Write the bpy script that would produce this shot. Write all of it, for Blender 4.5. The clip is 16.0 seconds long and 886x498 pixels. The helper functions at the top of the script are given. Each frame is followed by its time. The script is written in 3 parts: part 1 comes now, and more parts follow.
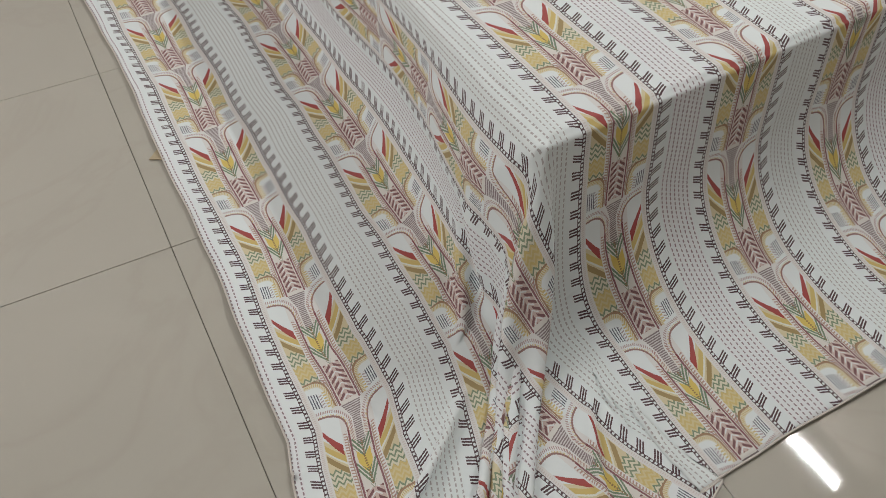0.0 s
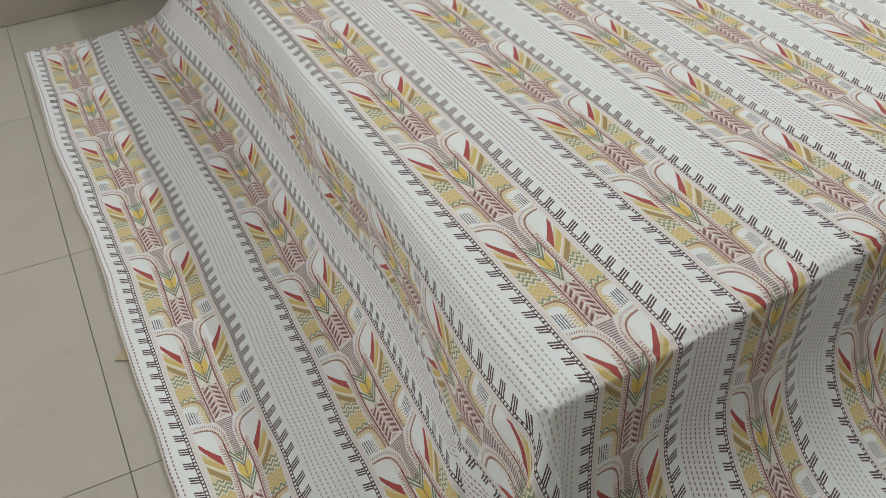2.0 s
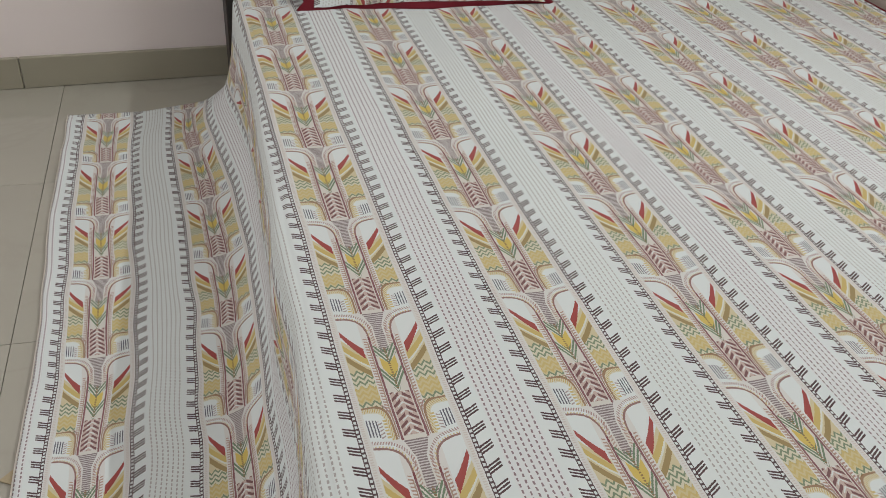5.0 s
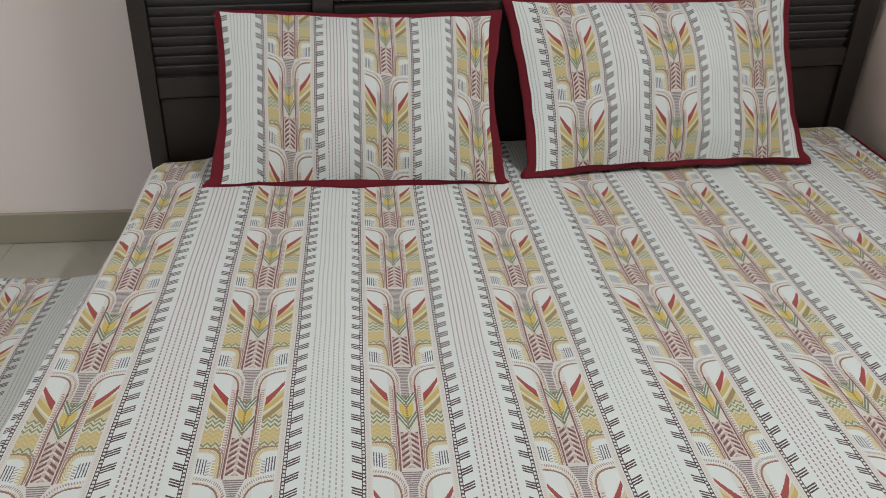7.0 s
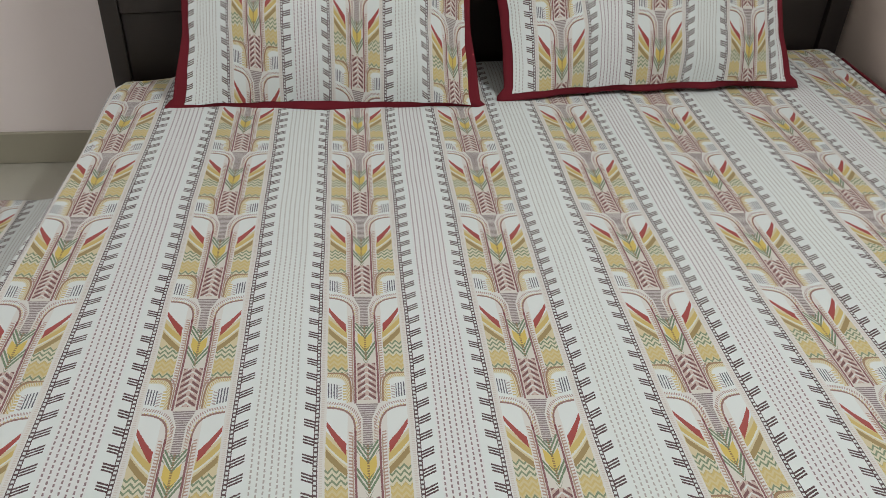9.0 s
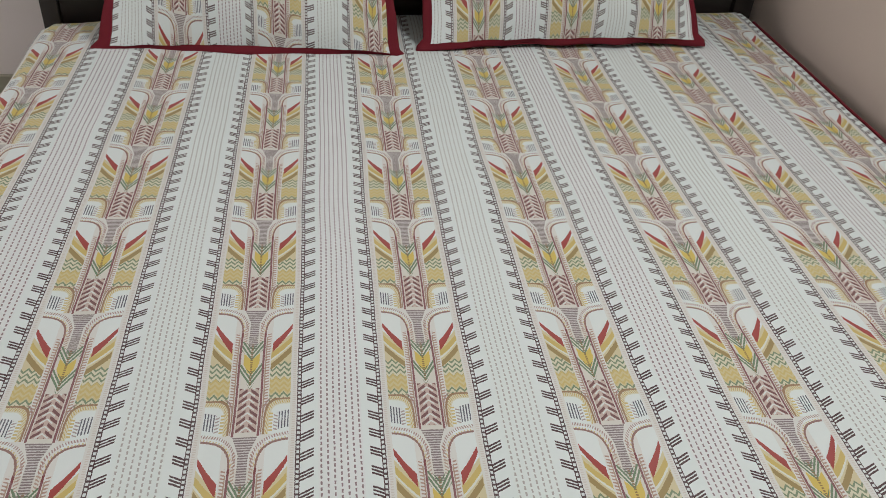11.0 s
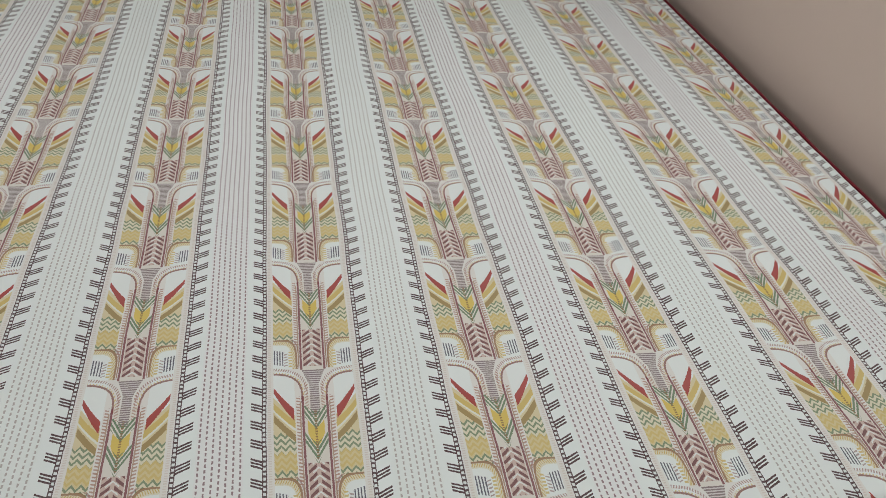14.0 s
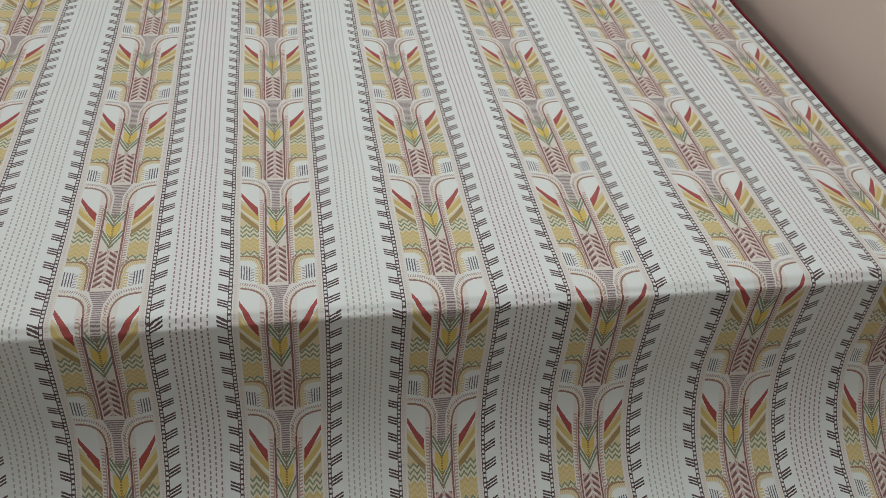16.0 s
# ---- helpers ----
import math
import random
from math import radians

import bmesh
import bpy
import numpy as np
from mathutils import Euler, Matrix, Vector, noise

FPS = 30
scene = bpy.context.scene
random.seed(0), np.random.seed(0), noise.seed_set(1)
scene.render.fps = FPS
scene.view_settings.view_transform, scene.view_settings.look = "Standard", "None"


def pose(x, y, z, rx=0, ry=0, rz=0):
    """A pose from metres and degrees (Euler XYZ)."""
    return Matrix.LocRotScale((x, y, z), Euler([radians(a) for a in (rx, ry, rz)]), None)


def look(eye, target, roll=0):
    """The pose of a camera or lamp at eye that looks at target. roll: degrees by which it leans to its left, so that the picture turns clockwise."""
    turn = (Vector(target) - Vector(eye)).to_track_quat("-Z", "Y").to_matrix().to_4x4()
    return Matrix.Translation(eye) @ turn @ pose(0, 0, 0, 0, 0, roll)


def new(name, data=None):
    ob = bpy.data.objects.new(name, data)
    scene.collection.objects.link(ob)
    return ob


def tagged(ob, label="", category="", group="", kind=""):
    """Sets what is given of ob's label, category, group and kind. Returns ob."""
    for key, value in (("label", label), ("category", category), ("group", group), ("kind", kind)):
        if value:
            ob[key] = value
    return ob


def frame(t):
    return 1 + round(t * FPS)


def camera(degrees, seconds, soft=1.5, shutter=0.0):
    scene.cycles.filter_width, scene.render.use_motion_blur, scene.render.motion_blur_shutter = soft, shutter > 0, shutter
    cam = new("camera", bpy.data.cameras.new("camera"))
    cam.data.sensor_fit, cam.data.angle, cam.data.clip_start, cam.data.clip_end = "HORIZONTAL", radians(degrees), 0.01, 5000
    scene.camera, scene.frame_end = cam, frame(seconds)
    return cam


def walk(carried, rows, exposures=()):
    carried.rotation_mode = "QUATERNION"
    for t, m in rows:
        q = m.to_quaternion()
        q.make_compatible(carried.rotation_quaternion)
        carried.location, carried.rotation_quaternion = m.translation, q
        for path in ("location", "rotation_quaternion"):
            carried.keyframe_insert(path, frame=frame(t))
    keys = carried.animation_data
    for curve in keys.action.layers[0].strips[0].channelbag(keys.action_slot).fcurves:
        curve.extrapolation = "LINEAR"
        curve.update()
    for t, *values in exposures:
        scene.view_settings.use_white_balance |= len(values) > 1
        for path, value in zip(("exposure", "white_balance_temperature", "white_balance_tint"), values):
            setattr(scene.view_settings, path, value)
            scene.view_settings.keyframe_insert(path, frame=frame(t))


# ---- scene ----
cam = camera(56.5, 16.0, soft=0.85)
PATH = [
    (0, (-0.7131, -0.7726, 1.1577), (0.0526, 0.5314, -0.5566), 0.6),
    (0.5, (-0.6640, -0.7269, 1.1589), (0.1280, 0.6206, -0.5097), 0.9),
    (1, (-0.5897, -0.6697, 1.1646), (0.1989, 0.7234, -0.4674), 1.4),
    (1.5, (-0.5669, -0.6229, 1.1886), (0.2491, 0.7977, -0.4046), 1.6),
    (2, (-0.5874, -0.5554, 1.2069), (0.2811, 0.9063, -0.3200), 1.6),
    (2.5, (-0.5977, -0.5177, 1.2080), (0.3063, 0.9817, -0.2617), 1.9),
    (3, (-0.5954, -0.4789, 1.2137), (0.3463, 1.0446, -0.2057), 2.6),
    (3.2, (-0.5874, -0.4640, 1.2160), (0.3657, 1.0697, -0.1863), 2.9),
    (5.3, (-0.1429, -0.3829, 1.2080), (0.4514, 1.3703, -0.1337), 6.5),
    (5.5, (-0.0731, -0.3429, 1.2114), (0.4869, 1.4366, -0.1086), 6.2),
    (6, (0.0697, -0.2526, 1.2274), (0.5246, 1.6069, -0.0206), 4.9),
    (6.5, (0.2800, -0.1886, 1.2377), (0.5726, 1.7383, 0.0434), 3.1),
    (7, (0.4400, -0.1314, 1.2549), (0.6800, 1.8423, 0.1269), 2.9),
    (7.5, (0.4834, -0.0926, 1.2491), (0.7520, 1.8971, 0.1566), 3.2),
    (8, (0.4926, -0.0869, 1.2514), (0.7737, 1.8880, 0.1349), 3.3),
    (8.5, (0.5017, -0.0914, 1.2560), (0.7646, 1.8194, 0.0309), 3.5),
    (8.7, (0.4983, -0.0891, 1.2503), (0.7463, 1.7886, -0.0286), 3.5),
    (10.8, (0.5703, -0.2217, 1.2331), (0.9074, 1.5851, -0.1257), 6.2),
    (11, (0.6149, -0.2389, 1.2400), (0.9520, 1.5691, -0.1166), 6.2),
    (11.5, (0.7131, -0.2834, 1.2377), (1.0457, 1.5280, -0.1154), 6.1),
    (12, (0.7463, -0.3337, 1.2411), (1.0777, 1.4800, -0.1109), 6),
    (12.5, (0.7509, -0.4240, 1.2411), (1.0846, 1.3920, -0.1063), 6),
    (13, (0.7429, -0.4846, 1.2411), (1.0926, 1.3257, -0.1097), 6),
    (13.5, (0.7429, -0.5189, 1.2411), (1.1223, 1.2789, -0.1189), 6.1),
    (14, (0.7269, -0.5966, 1.2434), (1.1623, 1.1840, -0.1223), 6.8),
    (14.5, (0.7131, -0.6549, 1.2480), (1.1954, 1.0926, -0.1440), 7.3),
    (15, (0.7337, -0.7154, 1.2583), (1.2103, 0.9954, -0.1806), 7.5),
    (15.5, (0.7657, -0.8091, 1.2594), (1.2286, 0.8731, -0.2171), 7.6),
    (16, (0.7806, -0.8800, 1.2606), (1.2034, 0.7634, -0.2697), 7.5),
]
walk(cam, [(t, look(eye, target, roll)) for t, eye, target, roll in PATH],
     exposures=[(0, 0.21, 6500, 14), (3.2, 0.13, 6500, 11), (5.5, -0.01, 6500, 13), (8.7, 0.0, 6500, 11.5), (11, -0.06, 6500, 12), (16, -0.07, 6500, 12)])

# ---------------------------------------------------------------- world and light
world = bpy.data.worlds.new("room_world")
scene.world = world
world.use_nodes = True
world.node_tree.nodes["Background"].inputs[0].default_value = (0.8, 0.85, 0.9, 1)
world.node_tree.nodes["Background"].inputs[1].default_value = 0.15

K = 8 / 7                    # the plan below is drawn at 7:8, with floor tiles of 525 mm for 600 mm
P, Q = 0.225, 0.217          # stripe and motif repeat of the printed cloth
H = 0.335                    # top of the made bed
X_LEFT, X_RIGHT = -0.085, 1.664
Y_FOOT = -0.062
ROOM_X0, ROOM_X1 = -2.1, 1.756
ROOM_Y0, ROOM_Z = -2.6, 2.75


def lamp_area(name, m, sx, sy, watts, colour):
    d = bpy.data.lights.new(name, "AREA")
    d.shape, d.size, d.size_y, d.energy, d.color = "RECTANGLE", sx * K, sy * K, watts * K * K, colour
    ob = new(name, d)
    m.translation *= K
    ob.matrix_world = m
    return ob


# the wall-fixed tube, which the floor mirrors
lamp_area("tube_lamp", look((ROOM_X1 - 0.085, 0.43, 2.335), (0.75, 0.43, 1.4)), 1.18, 0.026, 22.5, (0.965, 1.0, 0.97))
# soft fill added from the left, just inside an assumed window in the side wall
lamp_area("side_fill", look((ROOM_X0 + 0.02, 0.55, 1.55), (1.0, 0.55, 1.15)), 1.3, 1.1, 19.0, (1.0, 0.97, 0.94))

# ---------------------------------------------------------------- node arithmetic
class S:
    """A value in a node tree, with arithmetic that adds Math nodes."""

    def __init__(self, tree, out):
        self.t, self.o = tree, out

    def op(self, kind, *others, clamp=False):
        n = self.t.nodes.new("ShaderNodeMath")
        n.operation, n.use_clamp = kind, clamp
        for k, v in enumerate((self, *others)):
            if isinstance(v, S):
                self.t.links.new(v.o, n.inputs[k])
            else:
                n.inputs[k].default_value = v
        return S(self.t, n.outputs[0])

    def __add__(self, v): return self.op("ADD", v)
    def __radd__(self, v): return self.op("ADD", v)
    def __sub__(self, v): return self.op("SUBTRACT", v)
    def __rsub__(self, v): return self.op("MULTIPLY", -1.0).op("ADD", v)
    def __mul__(self, v): return self.op("MULTIPLY", v)
    def __rmul__(self, v): return self.op("MULTIPLY", v)
    def __truediv__(self, v): return self.op("DIVIDE", v)
    def abs(self): return self.op("ABSOLUTE")
    def fract(self): return self.op("FRACT")
    def floor(self): return self.op("FLOOR")
    def gt(self, v): return self.op("GREATER_THAN", v)
    def lt(self, v): return self.op("LESS_THAN", v)
    def min(self, v): return self.op("MINIMUM", v)
    def max(self, v): return self.op("MAXIMUM", v)

    def between(self, lo, hi):
        return self.gt(lo) * self.lt(hi)

    def near(self, at, half):
        return (self - at).abs().lt(half)


def tree_of(name):
    m = bpy.data.materials.new(name)
    m.use_nodes = True
    t = m.node_tree
    return m, t, t.nodes["Principled BSDF"]


def node(t, kind, **inputs):
    n = t.nodes.new(kind)
    for k, v in inputs.items():
        key = k.replace("_", " ")
        if isinstance(v, S):
            t.links.new(v.o, n.inputs[key])
        elif isinstance(v, bpy.types.NodeSocket):
            t.links.new(v, n.inputs[key])
        else:
            n.inputs[key].default_value = v
    return n


def mix(t, fac, a, b, how="MIX"):
    n = t.nodes.new("ShaderNodeMix")
    n.data_type, n.blend_type = "RGBA", how
    for sock, v in ((n.inputs[0], fac), (n.inputs[6], a), (n.inputs[7], b)):
        if isinstance(v, S):
            t.links.new(v.o, sock)
        elif isinstance(v, bpy.types.NodeSocket):
            t.links.new(v, sock)
        else:
            sock.default_value = v if isinstance(v, float) else (*v, 1) if len(v) == 3 else v
    return n.outputs[2]


def bump(t, bsdf, height, strength, distance):
    b = node(t, "ShaderNodeBump", Height=height, Strength=strength, Distance=distance)
    t.links.new(b.outputs[0], bsdf.inputs["Normal"])


def plain(name, colour, rough=0.6, grain=40.0, vary=0.12, relief=0.15, metal=0.0, coarse=2.5, stretch=(1, 1, 1), spec=0.5):
    """A surface with variation at two scales and a fine relief, in metres."""
    m, t, b = tree_of(name)
    co = node(t, "ShaderNodeTexCoord").outputs["Object"]
    mp = node(t, "ShaderNodeMapping", Vector=co, Scale=stretch).outputs[0]
    fine = node(t, "ShaderNodeTexNoise", Vector=mp, Scale=grain, Detail=5.0).outputs[0]
    wide = node(t, "ShaderNodeTexNoise", Vector=mp, Scale=coarse, Detail=3.0).outputs[0]
    c = mix(t, S(t, fine) * vary * 2, colour, tuple(v * (1 - vary) for v in colour))
    c = mix(t, S(t, wide) * vary * 2, c, tuple(v * (1 - vary * 1.2) for v in colour))
    t.links.new(c, b.inputs["Base Color"])
    b.inputs["Roughness"].default_value, b.inputs["Metallic"].default_value = rough, metal
    b.inputs["Specular IOR Level"].default_value = spec
    bump(t, b, fine, relief, 0.002)
    return m


# ---------------------------------------------------------------- printed cotton
WHITE = (0.675, 0.745, 0.75)
MAROON, BLACK_RED = (0.17, 0.028, 0.040), (0.050, 0.010, 0.018)
RED, YELLOW, TAN = (0.32, 0.030, 0.026), (0.53, 0.405, 0.11), (0.29, 0.205, 0.075)
GREEN, CREAM, PINK = (0.105, 0.185, 0.10), (0.575, 0.505, 0.27), (0.33, 0.17, 0.13)
GREY, NAVY, OCHRE = (0.15, 0.105, 0.11), (0.05, 0.05, 0.085), (0.27, 0.135, 0.045)


def printed_cotton(name):
    m, t, b = tree_of(name)
    uv = node(t, "ShaderNodeUVMap")
    uv.uv_map = "cloth"
    # the block print is never quite true: a slow wander of the whole print, and ragged edges
    slow = node(t, "ShaderNodeTexNoise", Vector=uv.outputs[0], Scale=5.0, Detail=1.0)
    rag = node(t, "ShaderNodeTexNoise", Vector=uv.outputs[0], Scale=420.0, Detail=1.0)
    v3 = t.nodes.new("ShaderNodeVectorMath")
    v3.operation = "MULTIPLY_ADD"
    t.links.new(slow.outputs["Color"], v3.inputs[0])
    v3.inputs[1].default_value = (0.006, 0.006, 0)
    t.links.new(uv.outputs[0], v3.inputs[2])
    v4 = t.nodes.new("ShaderNodeVectorMath")
    v4.operation = "MULTIPLY_ADD"
    t.links.new(rag.outputs["Color"], v4.inputs[0])
    v4.inputs[1].default_value = (0.0016, 0.0016, 0)
    t.links.new(v3.outputs[0], v4.inputs[2])
    sep = node(t, "ShaderNodeSeparateXYZ", Vector=v4.outputs[0])
    u, v = S(t, sep.outputs[0]) - 0.0038, S(t, sep.outputs[1]) - 0.0038
    su = u / P + 0.5
    c = su.fract() - 0.5                 # across the stripe, in repeats
    a = c.abs()
    side = c.gt(0.0)                     # 1 on the right half of a stripe
    q = (v * (-1.0 / Q)).fract()         # 0 at a node, 1 at the next one towards the foot
    col = [WHITE]

    def lay(mask, colour, how=0.93):
        col[0] = mix(t, mask * how, col[0], colour)

    # --- plain bands between the stripes: rows of running stitches, two colours turn about
    band = a.gt(0.382)
    odd = ((u / P).floor() * 0.5).fract().gt(0.25)
    row_at = (0.5 - a) * 29.0 + 0.5
    rows = row_at.fract().near(0.5, 0.135)
    dash = (v * 128.0 + row_at.floor() * 0.5).fract().lt(0.62)
    tint = mix(t, odd, (0.145, 0.062, 0.082), (0.19, 0.135, 0.12))
    lay(band, mix(t, odd, (0.685, 0.722, 0.735), (0.672, 0.740, 0.738)))
    col[0] = mix(t, band * rows * dash * (0.82 - odd * 0.22), col[0], tint)
    # --- teeth: groups of three fine slanting lines outside the chain
    q8 = (q * 8.0 + (a - 0.28) * (side * 0.9 + 3.4)).fract()
    three = (q8 * 6.0).fract().lt(0.60) * q8.lt(0.48)
    lay(three * a.gt(0.283) * a.lt(0.346 + side * 0.012), BLACK_RED, 0.97)
    # --- chain of white beads between two dark lines
    bead = (q * 32.0).fract().near(0.5, 0.29) * a.near(0.276, 0.0072)
    lay(a.near(0.276, 0.0125), BLACK_RED, 0.95)
    lay(bead, WHITE)
    # --- fine ladder inside the chain
    lay(a.near(0.247, 0.0085) * (q * 64.0).fract().lt(0.42), PINK, 0.6)
    # --- a pale pinkish ground printed under the motif
    lay(a.lt(0.262), (0.625, 0.60, 0.57), 0.62)
    # --- leaf panels
    mm = (0.226 - a) * (1 / 0.117)       # 0 at the outer edge, 1 at the inner edge of a panel
    panel = mm.between(0.0, 1.0)
    bow = mm * (1.22 - mm * 0.22)
    zig = ((mm * 2.6 + 0.15).fract() - 0.5).abs() * 0.062   # a zigzag of blunt teeth
    qz = q + zig
    lay(panel * q.between(0.30, 0.755), CREAM, 0.8)
    lay(panel * qz.between(0.595, 0.725), CREAM, 0.85)
    lay(panel * qz.between(0.600, 0.720) * (qz * 25.0).fract().lt(0.5), YELLOW, 0.62)
    green_rows = qz.between(0.478, 0.600).max(qz.between(0.716, 0.790))
    lay(panel * green_rows, WHITE, 0.3)
    lay(panel * green_rows * (qz * 25.0 + 0.05).fract().lt(0.44), GREEN, 0.84)
    leaf = q - bow * 0.145               # lines that run down and inwards as the leaves do
    lay(panel * leaf.lt(0.365), WHITE)
    lay(panel * leaf.between(0.195, 0.372), CREAM, 0.85)
    lay(panel * leaf.between(0.232, 0.284) * mm.gt(0.02), YELLOW, 0.86)
    lay(panel * leaf.between(0.284, 0.302), WHITE, 0.7)
    lay(panel * leaf.between(0.318, 0.372) * mm.gt(0.03) * (q - bow * 0.16).gt(0.310), TAN, 0.92)
    lay(panel * (q - bow * 0.178).gt(0.118) * (q - bow * 0.222).lt(0.160) * mm.gt(0.02) * mm.lt(0.95), RED, 0.97)
    # --- the line over the leaf: it runs in from the chain and turns down into the inner upright
    qs = q - q.gt(0.93)                  # the shoulders reach back over the node
    mx, my = mm.max(0.0) * (1 / 1.36), (0.235 - qs).max(0.0) * (1 / 0.205)
    e1 = mx * mx * mx + my * my * my * (mm.max(0.0) * 0.18 + 0.86)
    over = qs.lt(0.24) * mm.between(0.02, 1.62)
    # --- the lower line in double ochre with its fringe, and the box with dark bars
    rise = (0.945 - q).max(0.0) * (1 / 0.205)
    bx = mm.max(0.0) * (1 / 1.14)
    e2 = bx * bx * bx * bx + rise * rise * rise * rise
    box_in = q.between(0.735, 0.985) * mm.between(0.0, 1.26)
    lay(box_in * e2.lt(1.1), WHITE)
    lay(box_in * e2.between(0.42, 0.86), CREAM, 0.55)
    lay(box_in * e2.between(0.86, 1.20), OCHRE, 0.9)
    lay(box_in * e2.between(1.34, 1.62) * mm.gt(0.55), MAROON, 0.6)
    lay(box_in * e2.between(0.50, 0.84) * (mm * 9.0 + q * 34.0).fract().lt(0.42), (0.50, 0.36, 0.08), 0.85)
    lay(box_in * mm.between(0.76, 0.93) * q.between(0.83, 0.975) * (q * 44.0).fract().lt(0.55), YELLOW, 0.85)
    lay(mm.between(0.04, 0.50) * (q - mm * 0.03).between(0.822, 0.940) * ((mm - 0.04) * 7.4).fract().lt(0.44), NAVY, 0.92)
    lay(mm.between(0.53, 0.72) * q.between(0.845, 0.965) * (q * 44.0 + mm * 2.0).fract().lt(0.42), MAROON, 0.62)
    # --- hatching along the shoulders, the line itself and the small bumps under it
    lay(over * e1.between(1.45, 1.86) * (a * 66.0 - q * 30.0).fract().lt(0.45), (0.26, 0.10, 0.10), 0.74)
    lay(over * e1.between(0.91, 1.11), (0.20, 0.06, 0.045), 0.86)
    lay(over * e1.between(1.10, 1.27) * (mm * 6.5 + q * 22.0).fract().lt(0.45), YELLOW, 0.72)
    # --- the inner upright: one maroon line, and a ladder of ticks beside it
    lay(a.near(0.0915, 0.0105) * q.between(0.20, 0.80) * (q * 46.0 + a * 14.0).fract().lt(0.46), PINK, 0.82)
    lay(a.near(0.0665, 0.0062) * q.between(0.20, 0.995), MAROON, 0.9)
    lay(a.near(0.0795, 0.0034) * q.between(0.24, 0.97), OCHRE, 0.7)
    # --- the stem: a striped funnel that narrows to a column
    inner = a.lt(0.060)
    lay(inner * q.gt(0.20), (0.60, 0.585, 0.53), 0.6)
    stem = (0.064 - q * 0.33).max(0.026)
    lay(a.lt(stem) * q.lt(0.34), (0.50, 0.47, 0.475), 0.6)
    lay(a.lt(stem) * q.lt(0.34) * (q * 60.0).fract().lt(0.56), GREY, 0.85)
    lay(a.near(0.045, 0.010) * q.between(0.10, 0.30) * (q * 46.0 - a * 30.0).fract().lt(0.45), PINK, 0.7)
    ear = q + a * 1.35                   # V-shaped sprays
    lay(inner * ear.between(0.335, 0.435) * q.gt(0.275) * (ear * 24.0 + a * 14.0).fract().lt(0.58), GREEN, 0.92)
    lay(a.lt(0.044) * a.lt((0.585 - q) * 0.36) * ear.between(0.435, 0.555), (0.60, 0.46, 0.08), 0.94)
    lay(inner * a.lt((0.665 - q) * 0.42) * ear.between(0.535, 0.665) * (ear * 24.0 + a * 14.0 + 0.3).fract().lt(0.62), GREEN, 0.92)
    lay(a.lt(0.0065) * q.between(0.30, 0.63) * (q * 58.0).fract().lt(0.62), (0.22, 0.13, 0.05), 0.88)
    # --- ladder of dark slanting strokes with white stitches between
    ladder = inner * q.between(0.655, 0.968)
    rung = (q - a * 0.95) * 20.0
    lay(ladder * a.lt(0.054), (0.47, 0.33, 0.29), 0.7)
    lay(ladder * rung.fract().lt(0.46) * a.between(0.010, 0.053), (0.13, 0.035, 0.045), 0.9)
    lay(ladder * rung.fract().between(0.58, 0.80) * a.lt(0.032), WHITE, 0.85)

    # uneven dye and a faint yellowing, the weave, and slow shrinkage of the cloth
    patch = node(t, "ShaderNodeTexNoise", Vector=uv.outputs[0], Scale=9.0, Detail=4.0)
    col[0] = mix(t, S(t, patch.outputs[0]) * 0.11, col[0], (0.58, 0.60, 0.57))
    t.links.new(col[0], b.inputs["Base Color"])
    b.inputs["Roughness"].default_value = 0.88
    b.inputs["Specular IOR Level"].default_value = 0.25
    b.inputs["Sheen Weight"].default_value = 0.08
    weave = node(t, "ShaderNodeTexNoise", Vector=uv.outputs[0], Scale=900.0, Detail=2.0).outputs[0]
    # ironed-in fold lines and slack puckers
    su2 = S(t, node(t, "ShaderNodeSeparateXYZ", Vector=v3.outputs[0]).outputs[0])
    sv2 = S(t, node(t, "ShaderNodeSeparateXYZ", Vector=v3.outputs[0]).outputs[1])
    fold = 0.0
    for k, at in ((su2, 0.36), (su2, 1.02), (sv2, -0.31), (sv2, 0.29), (sv2, 0.93)):
        ridge = 1.0 - ((k - at).abs() * 160.0).min(1.0)
        fold = ridge + fold
    pucker = node(t, "ShaderNodeTexNoise", Vector=uv.outputs[0], Scale=16.0, Detail=3.0, Distortion=0.6).outputs[0]
    bump(t, b, S(t, weave) * 0.10 + fold * 0.8 + S(t, pucker) * 2.2, 0.55, 0.0018)
    return m


PRINT = printed_cotton("printed_cotton")
RED_BORDER = plain("maroon_cotton", (0.155, 0.012, 0.022), 0.85, 300.0, 0.18, 0.3, coarse=12.0, spec=0.25)
DARK_WOOD = plain("dark_stained_wood", (0.030, 0.024, 0.022), 0.42, 30.0, 0.35, 0.25, coarse=3.0, stretch=(1, 6, 6))
LOUVRE = plain("dark_louvre_paint", (0.065, 0.060, 0.064), 0.4, 40.0, 0.3, 0.2, coarse=5.0, stretch=(1, 6, 6))
DARK_PANEL = plain("dark_laminate", (0.012, 0.012, 0.013), 0.22, 20.0, 0.2, 0.05)
WALL_PAINT = plain("white_wall_paint", (0.81, 0.755, 0.745), 0.75, 60.0, 0.05, 0.12, coarse=1.2)
PINK_PAINT = plain("beige_pink_wall_paint", (0.71, 0.605, 0.54), 0.75, 60.0, 0.05, 0.12, coarse=1.2)
CEIL_PAINT = plain("ceiling_paint", (0.78, 0.78, 0.76), 0.8, 60.0, 0.04, 0.1)
SKIRT = plain("greenish_beige_skirting_tile", (0.34, 0.325, 0.255), 0.28, 25.0, 0.12, 0.05)
